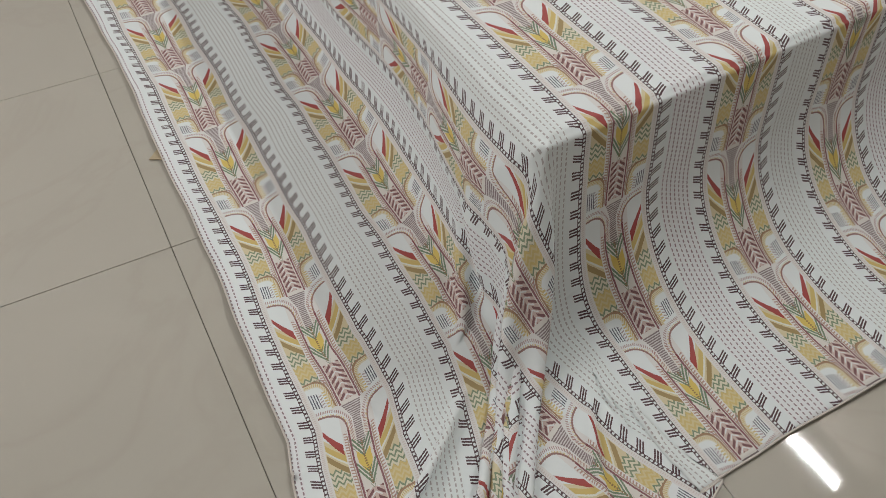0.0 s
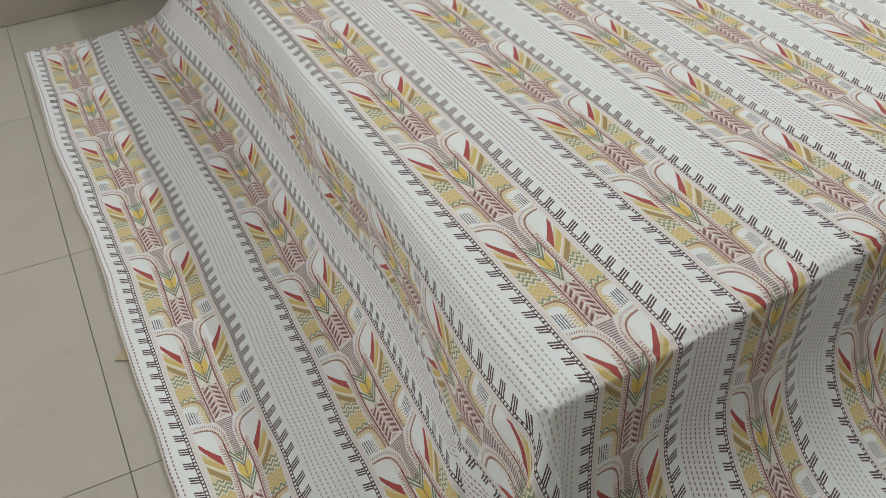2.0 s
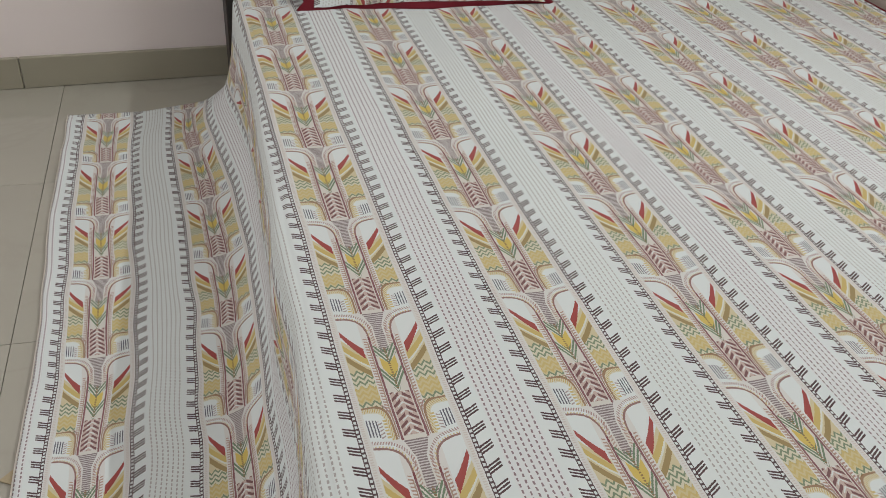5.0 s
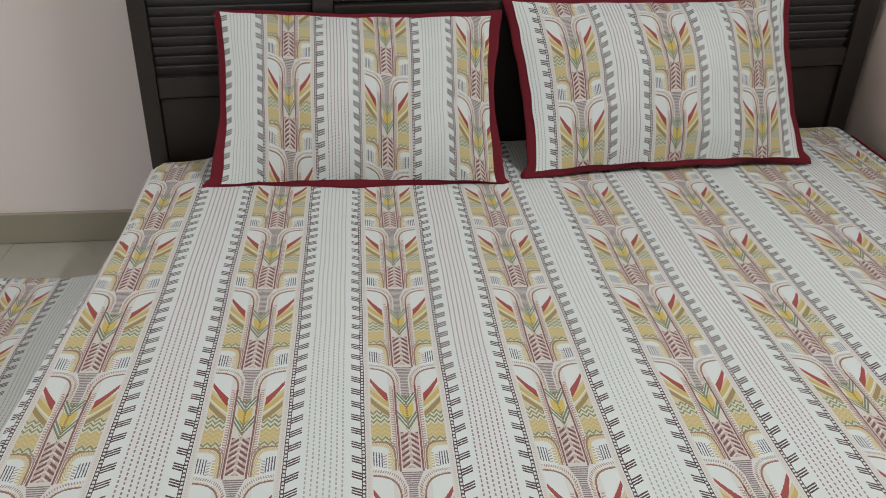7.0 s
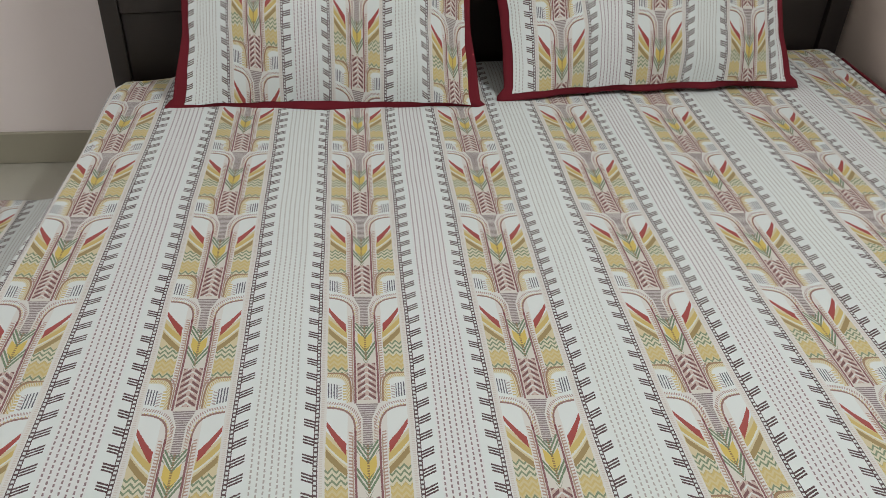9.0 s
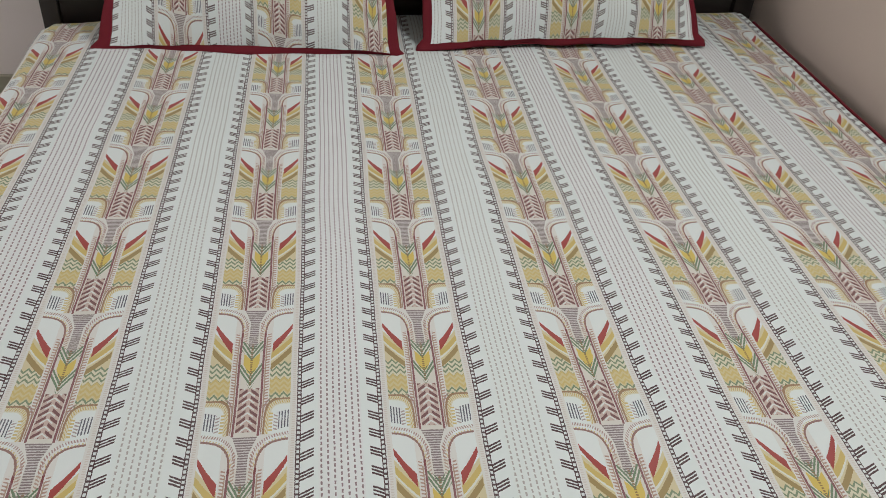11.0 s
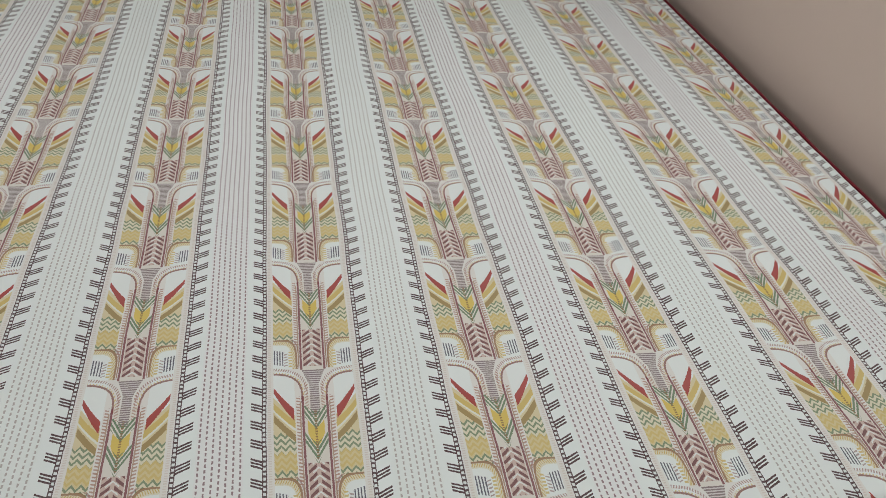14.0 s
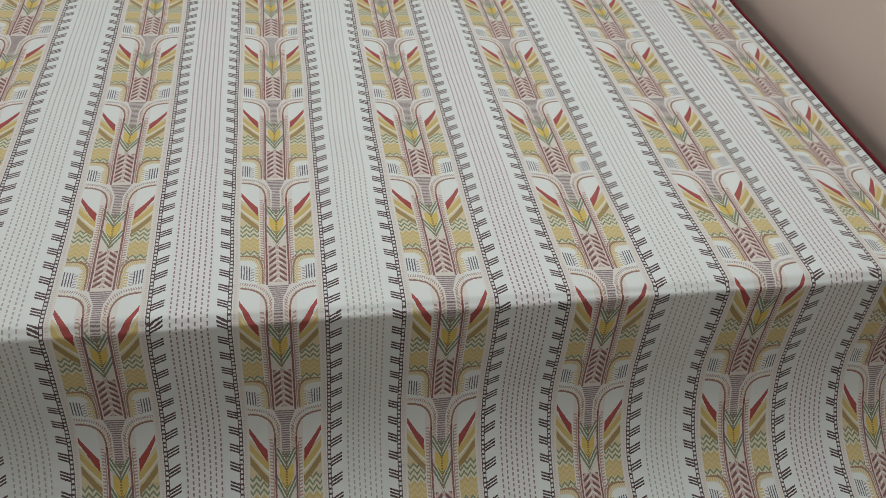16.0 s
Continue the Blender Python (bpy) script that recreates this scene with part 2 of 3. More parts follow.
GROUT = plain("dark_grout", (0.20, 0.185, 0.155), 0.85, 80.0, 0.2, 0.3)
MATTRESS = plain("mattress_ticking", (0.45, 0.43, 0.40), 0.9, 120.0, 0.15, 0.3)
FROSTED = plain("frosted_glass", (0.75, 0.78, 0.78), 0.35, 200.0, 0.05, 0.1)
UNDERCLOTH = plain("beige_cotton", (0.42, 0.36, 0.24), 0.9, 260.0, 0.2, 0.3, spec=0.2)
HEM = plain("hem_cotton", (0.60, 0.57, 0.52), 0.9, 300.0, 0.15, 0.3, spec=0.2)
LAMP_BODY = plain("white_enamel", (0.8, 0.8, 0.78), 0.4, 40.0, 0.03, 0.02)


def marble_tile(name):
    """Glazed vitrified tile: greenish beige with faint veins, each tile a little different."""
    m, t, b = tree_of(name)
    co = node(t, "ShaderNodeTexCoord").outputs["Object"]
    rnd = node(t, "ShaderNodeObjectInfo").outputs["Random"]
    off = t.nodes.new("ShaderNodeVectorMath")
    off.operation = "ADD"
    t.links.new(co, off.inputs[0])
    comb = node(t, "ShaderNodeCombineXYZ", X=S(t, rnd) * 17.0, Y=S(t, rnd) * 31.0)
    t.links.new(comb.outputs[0], off.inputs[1])
    cloud = node(t, "ShaderNodeTexNoise", Vector=off.outputs[0], Scale=2.2, Detail=6.0, Distortion=1.2).outputs[0]
    vein = node(t, "ShaderNodeTexNoise", Vector=off.outputs[0], Scale=1.6, Detail=5.0, Distortion=2.0).outputs[0]
    line = 1.0 - ((S(t, vein) - 0.5).abs() * 26.0).min(1.0)
    c = mix(t, S(t, cloud) * 0.9, (0.405, 0.40, 0.345), (0.355, 0.35, 0.30))
    c = mix(t, line * 0.16, c, (0.30, 0.275, 0.23))
    c = mix(t, S(t, rnd) * 0.12, c, (0.46, 0.44, 0.38))
    t.links.new(c, b.inputs["Base Color"])
    b.inputs["Roughness"].default_value = 0.16
    smear = node(t, "ShaderNodeTexNoise", Vector=co, Scale=6.0, Detail=4.0).outputs[0]
    t.links.new((S(t, smear) * 0.05 + 0.015).o, b.inputs["Roughness"])
    return m


TILE = marble_tile("vitrified_floor_tile")


def glow(name, colour, strength):
    m, t, b = tree_of(name)
    b.inputs["Base Color"].default_value = (0.9, 0.9, 0.9, 1)
    b.inputs["Emission Color"].default_value = (*colour, 1)
    b.inputs["Emission Strength"].default_value = strength
    return m


# ---------------------------------------------------------------- mesh helpers
def mesh_object(name, bm, material, smooth=False):
    me = bpy.data.meshes.new(name)
    bmesh.ops.recalc_face_normals(bm, faces=bm.faces)
    bm.to_mesh(me)
    bm.free()
    if material:
        me.materials.append(material)
    for p in me.polygons:
        p.use_smooth = smooth
    return new(name, me)


def part(name, bm, material, parent, label="", smooth=False):
    ob = mesh_object(name, bm, material, smooth)
    ob.parent = parent
    if label:
        tagged(ob, label)
    return ob


def box(x0, y0, z0, x1, y1, z1, bevel=0.0, bm=None, seg=2):
    own = bm is None
    bm = bm or bmesh.new()
    r = bmesh.ops.create_cube(bm, size=1)
    m = Matrix.Translation(((x0 + x1) / 2, (y0 + y1) / 2, (z0 + z1) / 2)) @ Matrix.Diagonal((x1 - x0, y1 - y0, z1 - z0, 1))
    bmesh.ops.transform(bm, matrix=m, verts=r["verts"])
    if bevel and own:
        bmesh.ops.bevel(bm, geom=list(bm.edges), offset=bevel, segments=seg, profile=0.6, affect="EDGES")
    return bm


def thing(name, m, label, category, group="", kind=""):
    ob = new(name)
    ob.empty_display_size = 0.1
    ob.matrix_world = m
    return tagged(ob, label, category, group, kind)


# ---------------------------------------------------------------- the room
WALL_TURN = 3.5          # the head wall is not quite square to the bed
WALL_AT = (0.0, 1.895)


def wall(name, bm, material, label):
    return tagged(mesh_object(name, bm, material), label, "wall", kind="structure")


w = wall("wall_north", box(-2.4, 0, -0.1, 1.9, 0.15, ROOM_Z, 0), WALL_PAINT, "plain off-white painted wall behind the headboard")
w.matrix_world = pose(*WALL_AT, 0, 0, 0, WALL_TURN)
wall("wall_east", box(ROOM_X1, ROOM_Y0 - 0.15, -0.1, ROOM_X1 + 0.15, 2.4, ROOM_Z), PINK_PAINT, "beige pink painted wall along the bed")
WY0, WY1, WZ0, WZ1 = -0.12, 1.22, 0.98, 2.12
bm = box(ROOM_X0 - 0.15, ROOM_Y0 - 0.15, -0.1, ROOM_X0, WY0, ROOM_Z)
for y0, y1, z0, z1 in ((WY1, 2.4, -0.1, ROOM_Z), (WY0, WY1, -0.1, WZ0), (WY0, WY1, WZ1, ROOM_Z)):
    box(ROOM_X0 - 0.15, y0, z0, ROOM_X0, y1, z1, bm=bm)
wall("wall_west", bm, WALL_PAINT, "plain off-white painted side wall with an assumed window")
# out of view and assumed, to go with the fill lamp on this side
win = thing("assumed_window", pose(ROOM_X0 - 0.08, 0, 0), "assumed closed window with a white frame in the unseen side wall", "window", kind="structure")
for name, y0, y1, z0, z1 in (("frame_side", WY0, WY0 + 0.05, WZ0, WZ1), ("frame_side", WY1 - 0.05, WY1, WZ0, WZ1), ("frame_rail", WY0 + 0.05, WY1 - 0.05, WZ0, WZ0 + 0.05), ("frame_rail", WY0 + 0.05, WY1 - 0.05, WZ1 - 0.05, WZ1), ("mullion", 0.53, 0.57, WZ0 + 0.05, WZ1 - 0.05)):
    part(name, box(-0.025, y0, z0, 0.025, y1, z1, 0.003), LAMP_BODY, win)
for y0, y1 in ((WY0 + 0.05, 0.53), (0.57, WY1 - 0.05)):
    part("pane", box(-0.004, y0, WZ0 + 0.05, 0.004, y1, WZ1 - 0.05), FROSTED, win, "frosted glass pane")
wall("wall_south", box(ROOM_X0, ROOM_Y0 - 0.15, -0.1, ROOM_X1, ROOM_Y0, ROOM_Z), WALL_PAINT, "plain off-white painted wall")
tagged(mesh_object("ceiling", box(ROOM_X0 - 0.15, ROOM_Y0 - 0.15, ROOM_Z, ROOM_X1 + 0.15, 2.4, ROOM_Z + 0.1), CEIL_PAINT), "plain white painted ceiling", "ceiling", kind="structure")
floor = tagged(mesh_object("floor", box(ROOM_X0 - 0.15, ROOM_Y0 - 0.15, -0.10, ROOM_X1 + 0.15, 2.4, -0.004), GROUT), "glossy greenish beige vitrified tile floor with dark joints", "floor", kind="structure")

# ---------------------------------------------------------------- the light that the floor mirrors
tube = thing("tube_light", pose(ROOM_X1 - 0.002, 0.43, 2.33, 0, 0, -90), "lit white fluorescent tube light fixed on the wall", "tube light")
part("body", box(-0.62, -0.045, -0.02, 0.62, 0.0, 0.05, 0.006), LAMP_BODY, tube, "white enamelled batten")
bm = bmesh.new()
bmesh.ops.create_cone(bm, cap_ends=True, segments=20, radius1=0.014, radius2=0.014, depth=1.18)
bmesh.ops.transform(bm, matrix=pose(0, -0.064, 0.012, 0, 90, 0), verts=bm.verts)
part("glass_tube", bm, glow("tube_glow", (1.0, 0.99, 0.96), 14.0), tube, "glowing white glass tube", True)
for k in (-1, 1):
    part("holder", box(k * 0.60 - 0.012, -0.085, -0.012, k * 0.60 + 0.012, -0.046, 0.038, 0.004), LAMP_BODY, tube)

# ---------------------------------------------------------------- the bed under the sheet
pulled_edge = X_RIGHT + 0.010
bed = thing("bed", pose(0, 0, 0), "low double bed with a dark slatted wooden headboard", "bed")
part("mattress", box(X_LEFT + 0.035, Y_FOOT + 0.035, 0.16, X_RIGHT - 0.03, 1.60, H - 0.012, 0.02, seg=3), MATTRESS, bed, "mattress hidden under the printed sheet", True)
part("base", box(X_LEFT + 0.05, Y_FOOT + 0.05, 0.0, X_RIGHT - 0.03, 1.60, 0.158, 0.004), DARK_WOOD, bed, "dark wooden box base under the mattress")
# the gap along the wall is darkened by an added dark strip
part("gap_shade_strip", box(pulled_edge + 0.0195, Y_FOOT + 0.05, 0.0, ROOM_X1 - 0.012, 1.80, 0.235, 0.002), DARK_WOOD, bed, "dark strip added to deepen the shade between bed and wall")

HB = pose(0.01, 1.692, 0, 0, -1.0, 7.7)     # headboard's own frame: x along it, y into the wall
HX0, HX1, HZ = -0.085, 1.752, 0.98


def hb_part(name, bm, material, label="", smooth=False):
    bmesh.ops.transform(bm, matrix=HB, verts=bm.verts)
    return part(name, bm, material, headboard, label, smooth)


headboard = part("headboard", box(HX0 + 0.004, 0.035, 0.0, HX1 - 0.004, 0.06, HZ - 0.004, 0.002), DARK_WOOD, bed, "dark stained wooden headboard with louvred panels")
headboard.data.transform(HB)
for x0, x1 in ((HX0, -0.048), (0.300, 0.345), (1.232, 1.280), (1.692, HX1)):
    hb_part("stile", box(x0, 0.0, 0.0, x1, 0.034, HZ, 0.003), DARK_WOOD)
for x0, x1 in ((-0.047, 0.299), (1.281, 1.691)):
    hb_part("rail", box(x0, 0.003, 0.458, x1, 0.034, 0.505, 0.003), DARK_WOOD)
    hb_part("panel", box(x0, 0.014, 0.0, x1, 0.034, 0.454, 0.003), DARK_WOOD)
    hb_part("rail", box(x0, 0.003, HZ - 0.06, x1, 0.034, HZ, 0.003), DARK_WOOD)
    for k in range(19):
        z = 0.516 + k * 0.0213
        s = box(-(x1 - x0) / 2 + 0.001, -0.0132, -0.0025, (x1 - x0) / 2 - 0.001, 0.0132, 0.0025, 0.001, seg=1)
        bmesh.ops.transform(s, matrix=pose((x0 + x1) / 2, 0.019, z, -64, 0, 0), verts=s.verts)
        hb_part("slat", s, LOUVRE)
hb_part("rail", box(0.346, 0.002, 0.615, 1.231, 0.034, 0.652, 0.003), DARK_WOOD)
hb_part("panel", box(0.346, 0.014, 0.0, 1.231, 0.034, 0.613, 0.002), DARK_WOOD)
hb_part("glossy_panel", box(0.346, 0.020, 0.654, 1.231, 0.034, HZ, 0.002), DARK_PANEL, "glossy black centre panel")

# ---------------------------------------------------------------- the bedsheet
def drape(height, lean, hem=0.10, top_r=0.007):
    """Distance out and height lost along a cloth that falls over an edge to the floor, sampled by its length."""
    ds, out, down, s = 0.002, [0.0], [0.0], 0.0
    for n in range(520):
        s += ds
        a = min(1.0, s / (top_r * 1.57)) * (90 - lean)
        left = height - down[-1]
        if left < hem:
            a = min(a, 90 * max(0.0, left / hem) ** 0.62)
        out.append(out[-1] + ds * math.cos(radians(a)))
        down.append(min(height, down[-1] + ds * math.sin(radians(a))))
    return np.arange(521) * ds, np.array(out), np.array(down)


SIDE_A, SIDE_B = drape(H - 0.006, 2, 0.08, 0.016), drape(H - 0.006, 3, 0.13, 0.014)
SIDE_C = drape(H - 0.006, 6, 0.24, 0.02)
FOOT_A = drape(H - 0.006, 6, 0.22)
SKEW = 0.095


def falls(curve, s):
    return np.interp(s, curve[0], curve[1]), np.interp(s, curve[0], curve[2])


U0, U1 = -0.774, X_RIGHT + 0.06
V0, V1 = -0.655, 1.768


def head_line(u):
    """Where the sheet meets the headboard."""
    return 1.678 + max(0.0, u) * 0.135


def side_x(v):
    return -0.110 + 0.048 * min(v, 1.3) + 0.007 * noise.noise(Vector((0.7, v * 5.5, 2.0)))


def foot_y(u):
    return -0.067 + 0.022 * max(0.0, u)


def ease(t):
    t = min(1.0, max(0.0, t))
    return t * t * (3 - 2 * t)


def pulled(u):
    """The cloth lies a little slack over the middle of the bed and is drawn wide towards the wall."""
    return u + 0.007 * ease(u / 0.2) - 0.018 * ease((u - 0.2) / 0.75) + 0.034 * ease((u - 1.1) / 0.55)


def wob(x, y, k, seed):
    return noise.noise(Vector((x * k, y * k, seed)))


def sheet_point(u, v):
    """The place of a point of the cloth, from its own flat measure in metres."""
    xl, yf = side_x(v), foot_y(u)
    s, f = xl - u, yf - v
    y_end = head_line(u)
    if s <= 0 and f <= 0:                                  # on the mattress
        x, y, z = pulled(u), v, H
        z += 0.0035 * wob(u, v, 3.1, 4.0) + 0.0016 * wob(u, v, 11.0, 7.0)
        if u > X_RIGHT - 0.012:
            d, dn = falls(SIDE_A, u - (X_RIGHT - 0.012))
            x, z = pulled(X_RIGHT - 0.012) + min(d, 0.016), z - min(dn, 0.25)
        if v > y_end - 0.06:
            e = v - (y_end - 0.06)
            z -= 0.014 * min(1, e / 0.06) ** 2 + max(0.0, e - 0.052) * 0.9
            y = y_end - 0.06 + min(e, 0.055)
        back = 1 - max(0.0, (v - 1.52)) / 0.16             # the far corner is rounded off
        if back < 1 and u < 0.06:
            z -= 0.016 * (1 - max(0.0, back)) ** 2 * (1 - (u - xl) / 0.16)
        near = min(-s, -f)
        if near < 0.010:
            z -= 0.006 * (1 - near / 0.010) ** 2
        return x, y, z
    if f <= 0:                                             # down the side
        k = min(1.0, max(0.0, 1 - v / 0.9))
        (d0, n0), (d1, n1) = falls(SIDE_A, s), falls(SIDE_B, s)
        d, dn = d0 + (d1 - d0) * k, n0 + (n1 - n0) * k
        kc = 0.55 * ease((v - 1.15) / 0.55)
        (dc, nc) = falls(SIDE_C, s)
        d, dn = d + (dc - d) * kc - 0.085 * kc * ease((s - 0.30) / 0.25), dn + (nc - dn) * kc
        sl = min(1.0, s / 0.5)
        x = xl - d + 0.008 * sl * wob(u, v, 2.6, 1.0) + 0.006 * sl * wob(u, v, 8.0, 2.0) - 0.05 * sl * sl * max(0.0, 0.35 - v)
        y = v - SKEW * min(1.0, max(0.0, s - 0.13) / 0.42)
        hang = math.sin(min(1.0, s / 0.33) * math.pi)
        x -= 0.012 * hang * wob(0.3, v, 4.0, 11.0) + 0.040 * hang * ease((0.30 - v) / 0.34)
        if v > 1.6:                                        # it folds in behind the end of the mattress
            x += 0.05 * ((v - 1.6) / 0.17) ** 2 * math.exp(-s * 4)
            y -= max(0.0, v - 1.665) * math.exp(-s * 9)
            e = max(0.0, v - (y_end - 0.06))
            drop = (0.014 * min(1, e / 0.06) ** 2 + max(0.0, e - 0.052) * 0.9 + 0.016 * min(1.0, max(0.0, v - 1.52) / 0.16) ** 2) * math.exp(-s * 5)
            return x, y, max(0.006, H - 0.006 - dn * (H - 0.012) / (H - 0.006) - drop)
        return x, y, H - 0.006 - dn * (H - 0.012) / (H - 0.006) + 0.008 * sl * max(0, wob(u, v, 7.0, 3.0))
    if s <= 0:                                             # over the foot
        d, dn = falls(FOOT_A, f)
        sl = min(1.0, f / 0.4)
        y = yf - d + 0.016 * sl * wob(u, v, 2.2, 5.0) + 0.006 * sl * wob(u, v, 7.0, 6.0)
        return pulled(u), y, H - 0.006 - dn * (H - 0.012) / (H - 0.006) + 0.008 * sl * max(0, wob(u, v, 6.0, 8.0))
    # the loose corner: the spare cloth hangs in a fold beside the foot flap and spreads on the floor
    r, p = math.hypot(s, f), math.atan2(f, s) / (math.pi / 2)
    (ds, _), (df, _) = falls(SIDE_B, s), falls(FOOT_A, f)
    (_, ns), (_, nf) = falls(SIDE_B, r), falls(FOOT_A, r)
    ws, wf = 1 - ease(s / 0.46), 1 - ease(f / 0.46)
    x = side_x(yf) - (ds * wf + (0.62 * s + 0.38 * ds) * (1 - wf))
    y = yf - (df * ws + (0.85 * f + 0.15 * df) * (1 - ws))
    dn = ns + (nf - ns) * p
    k = math.sin(math.pi * p)
    sl, hang, flat = min(1.0, s / 0.5), math.sin(math.pi * min(1.0, r / 0.62)), ease((r - 0.32) / 0.2)
    fold = (0.075 * k + 0.020 * math.sin(p * 12.6)) * k * hang
    x -= fold * math.cos(p * 1.5708) + 0.05 * sl * sl * (0.35 - v) + 0.014 * k * wob(u, v, 7.0, 9.0)
    y -= fold * math.sin(p * 1.5708) + SKEW * min(1.0, max(0.0, s - 0.13) / 0.42) + 0.014 * k * wob(u, v, 7.0, 12.0)
    z = H - 0.006 - dn * (H - 0.012) / (H - 0.006)
    return x, y, max(0.006, z + 0.02 * flat * k * max(0.0, wob(u, v, 9.0, 3.0)))


def settle(at, us, vs, rounds=450):
    """Lets the loose corner of the sheet fall, keep its length and come to rest against the mattress and the floor."""
    g_u, g_v = np.meshgrid(us, vs)
    s, f = X_LEFT - 0.025 - g_u, Y_FOOT - g_v
    free = ((s > 0.004) & (f > -0.16) & (f + s * 0.8 > 0.02)) | ((f > 0.004) & (s > -0.13) & (s + f * 0.8 > 0.02))
    free[:, -1] = free[-1, :] = False
    mass = free.astype(float)
    at, was = at.copy(), at.copy()
    flat = np.stack((g_u, g_v, 0 * g_u), -1)
    links = []
    for dv, du, stiff in ((0, 1, 1.0), (1, 0, 1.0), (1, 1, 0.30), (1, -1, 0.30), (0, 3, 0.10), (3, 0, 0.10)):
        rows_a, rows_b = slice(0, at.shape[0] - dv), slice(dv, None)
        cols_a = slice(max(0, -du), at.shape[1] - max(0, du))
        cols_b = slice(max(0, du), at.shape[1] + min(0, du))
        rest = np.linalg.norm(flat[rows_b, cols_b] - flat[rows_a, cols_a], axis=-1)
        wa, wb = mass[rows_a, cols_a], mass[rows_b, cols_b]
        links.append(((rows_a, cols_a), (rows_b, cols_b), rest, wa, wb, np.maximum(wa + wb, 1e-6), stiff, max(abs(du), dv) == 3))
    for n in range(rounds):
        step = (at - was) * 0.965
        was = at.copy()
        at = at + step * mass[..., None]
        at[..., 2] -= 0.00011 * mass
        for _ in range(5):
            move, count = np.zeros_like(at), np.full(at.shape[:2], 1e-6)
            for a, b, rest, wa, wb, total, stiff, bends in links:
                d = at[b] - at[a]
                length = np.maximum(np.linalg.norm(d, axis=-1), 1e-7)
                gap = (length - rest) / length * stiff
                if bends:
                    gap = np.minimum(gap, 0)
                d = d * (gap / total)[..., None]
                move[a] += d * wa[..., None]
                move[b] -= d * wb[..., None]
                count[a] += stiff
                count[b] += stiff
            at = at + move * (1.5 / np.maximum(count, 1.0))[..., None]
        # the mattress corner, then the floor, on which the cloth sticks
        ix, iy, iz = at[..., 0] - (X_LEFT - 0.027), at[..., 1] - (Y_FOOT - 0.007), H - at[..., 2]
        inside = (ix > 0) & (iy > 0) & (iz > 0.004) & free
        out_x = inside & (ix < iy)
        at[..., 0] = np.where(out_x, X_LEFT - 0.027, at[..., 0])
        at[..., 1] = np.where(inside & ~out_x, Y_FOOT - 0.007, at[..., 1])
        low = (at[..., 2] < 0.005) & free
        at[..., 2] = np.where(low, 0.005, at[..., 2])
        was = np.where(low[..., None], was + (at - was) * 0.7, was)
    return at


def cloth_grid(name, us, vs, place, material, rest=None):
    me = bpy.data.meshes.new(name)
    nu, nv = len(us), len(vs)
    verts = [place(u, v) for v in vs for u in us]
    if rest:
        nr, nc = rest
        grid = np.array(verts).reshape(nv, nu, 3)
        grid[:nr, :nc] = settle(grid[:nr, :nc], us[:nc], vs[:nr])
        verts = grid.reshape(-1, 3).tolist()
    faces = [(r * nu + k, r * nu + k + 1, (r + 1) * nu + k + 1, (r + 1) * nu + k) for r in range(nv - 1) for k in range(nu - 1)]
    me.from_pydata(verts, [], faces)
    lay = me.uv_layers.new(name="cloth")
    flat = np.array([(us[i % nu], vs[i // nu]) for f in faces for i in f], dtype=np.float32)
    lay.data.foreach_set("uv", flat.ravel())
    me.materials.append(material)
    me.polygons.foreach_set("use_smooth", [True] * len(faces))
    return me


def spaced(lo, hi, step):
    return list(np.linspace(lo, hi, max(2, round((hi - lo) / step) + 1)))


def sheet_mesh():
    us = spaced(U0, X_LEFT - 0.05, 0.010) + spaced(X_LEFT - 0.045, X_LEFT + 0.045, 0.003) + spaced(X_LEFT + 0.05, X_RIGHT - 0.03, 0.014) + spaced(X_RIGHT - 0.02, U1, 0.006)
    vs = spaced(V0, Y_FOOT - 0.035, 0.010) + spaced(Y_FOOT - 0.03, Y_FOOT + 0.045, 0.003) + spaced(Y_FOOT + 0.05, 1.58, 0.014) + spaced(1.59, V1, 0.006)

    def along(u, v):
        """The last rows follow the slanting head line on the mattress and end square on the side."""
        if v <= 1.0:
            return v
        end = V1 + (head_line(u) + 0.045 - V1) * ease((u - X_LEFT) / 0.12)
        return 1.0 + (v - 1.0) * (end - 1.0) / (V1 - 1.0)

    corner = (sum(v < 0.16 for v in vs), sum(u < 0.10 for u in us))
    me = cloth_grid("bedsheet", us, vs, lambda u, v: sheet_point(u, along(u, v)), PRINT, corner)
    for d in me.uv_layers["cloth"].data:          # the print stays true there
        d.uv = (d.uv[0], along(*d.uv))
    return me, len(us), len(vs)


SHEET, SHEET_COLS, SHEET_ROWS = sheet_mesh()
sheet = new("bedsheet", SHEET)
tagged(sheet, "off-white cotton bedsheet block-printed with leaf stripes, hanging to the floor", "bedsheet")
th = sheet.modifiers.new("cloth_thickness", "SOLIDIFY")
th.thickness, th.offset = 0.0015, -1


def hem(points, label, material=HEM, thick=0.0016):
    cu = bpy.data.curves.new("hem", "CURVE")
    cu.dimensions, cu.bevel_depth, cu.bevel_resolution = "3D", thick, 1
    sp = cu.splines.new("POLY")
    sp.points.add(len(points) - 1)
    for p, c in zip(sp.points, points):
        p.co = (*c, 1)
    tmp = bpy.data.objects.new("hem", cu)
    me = bpy.data.meshes.new_from_object(tmp)
    bpy.data.objects.remove(tmp)
    me.materials.append(material)
    ob = new("hem", me)
    ob.parent = sheet
    return tagged(ob, label)


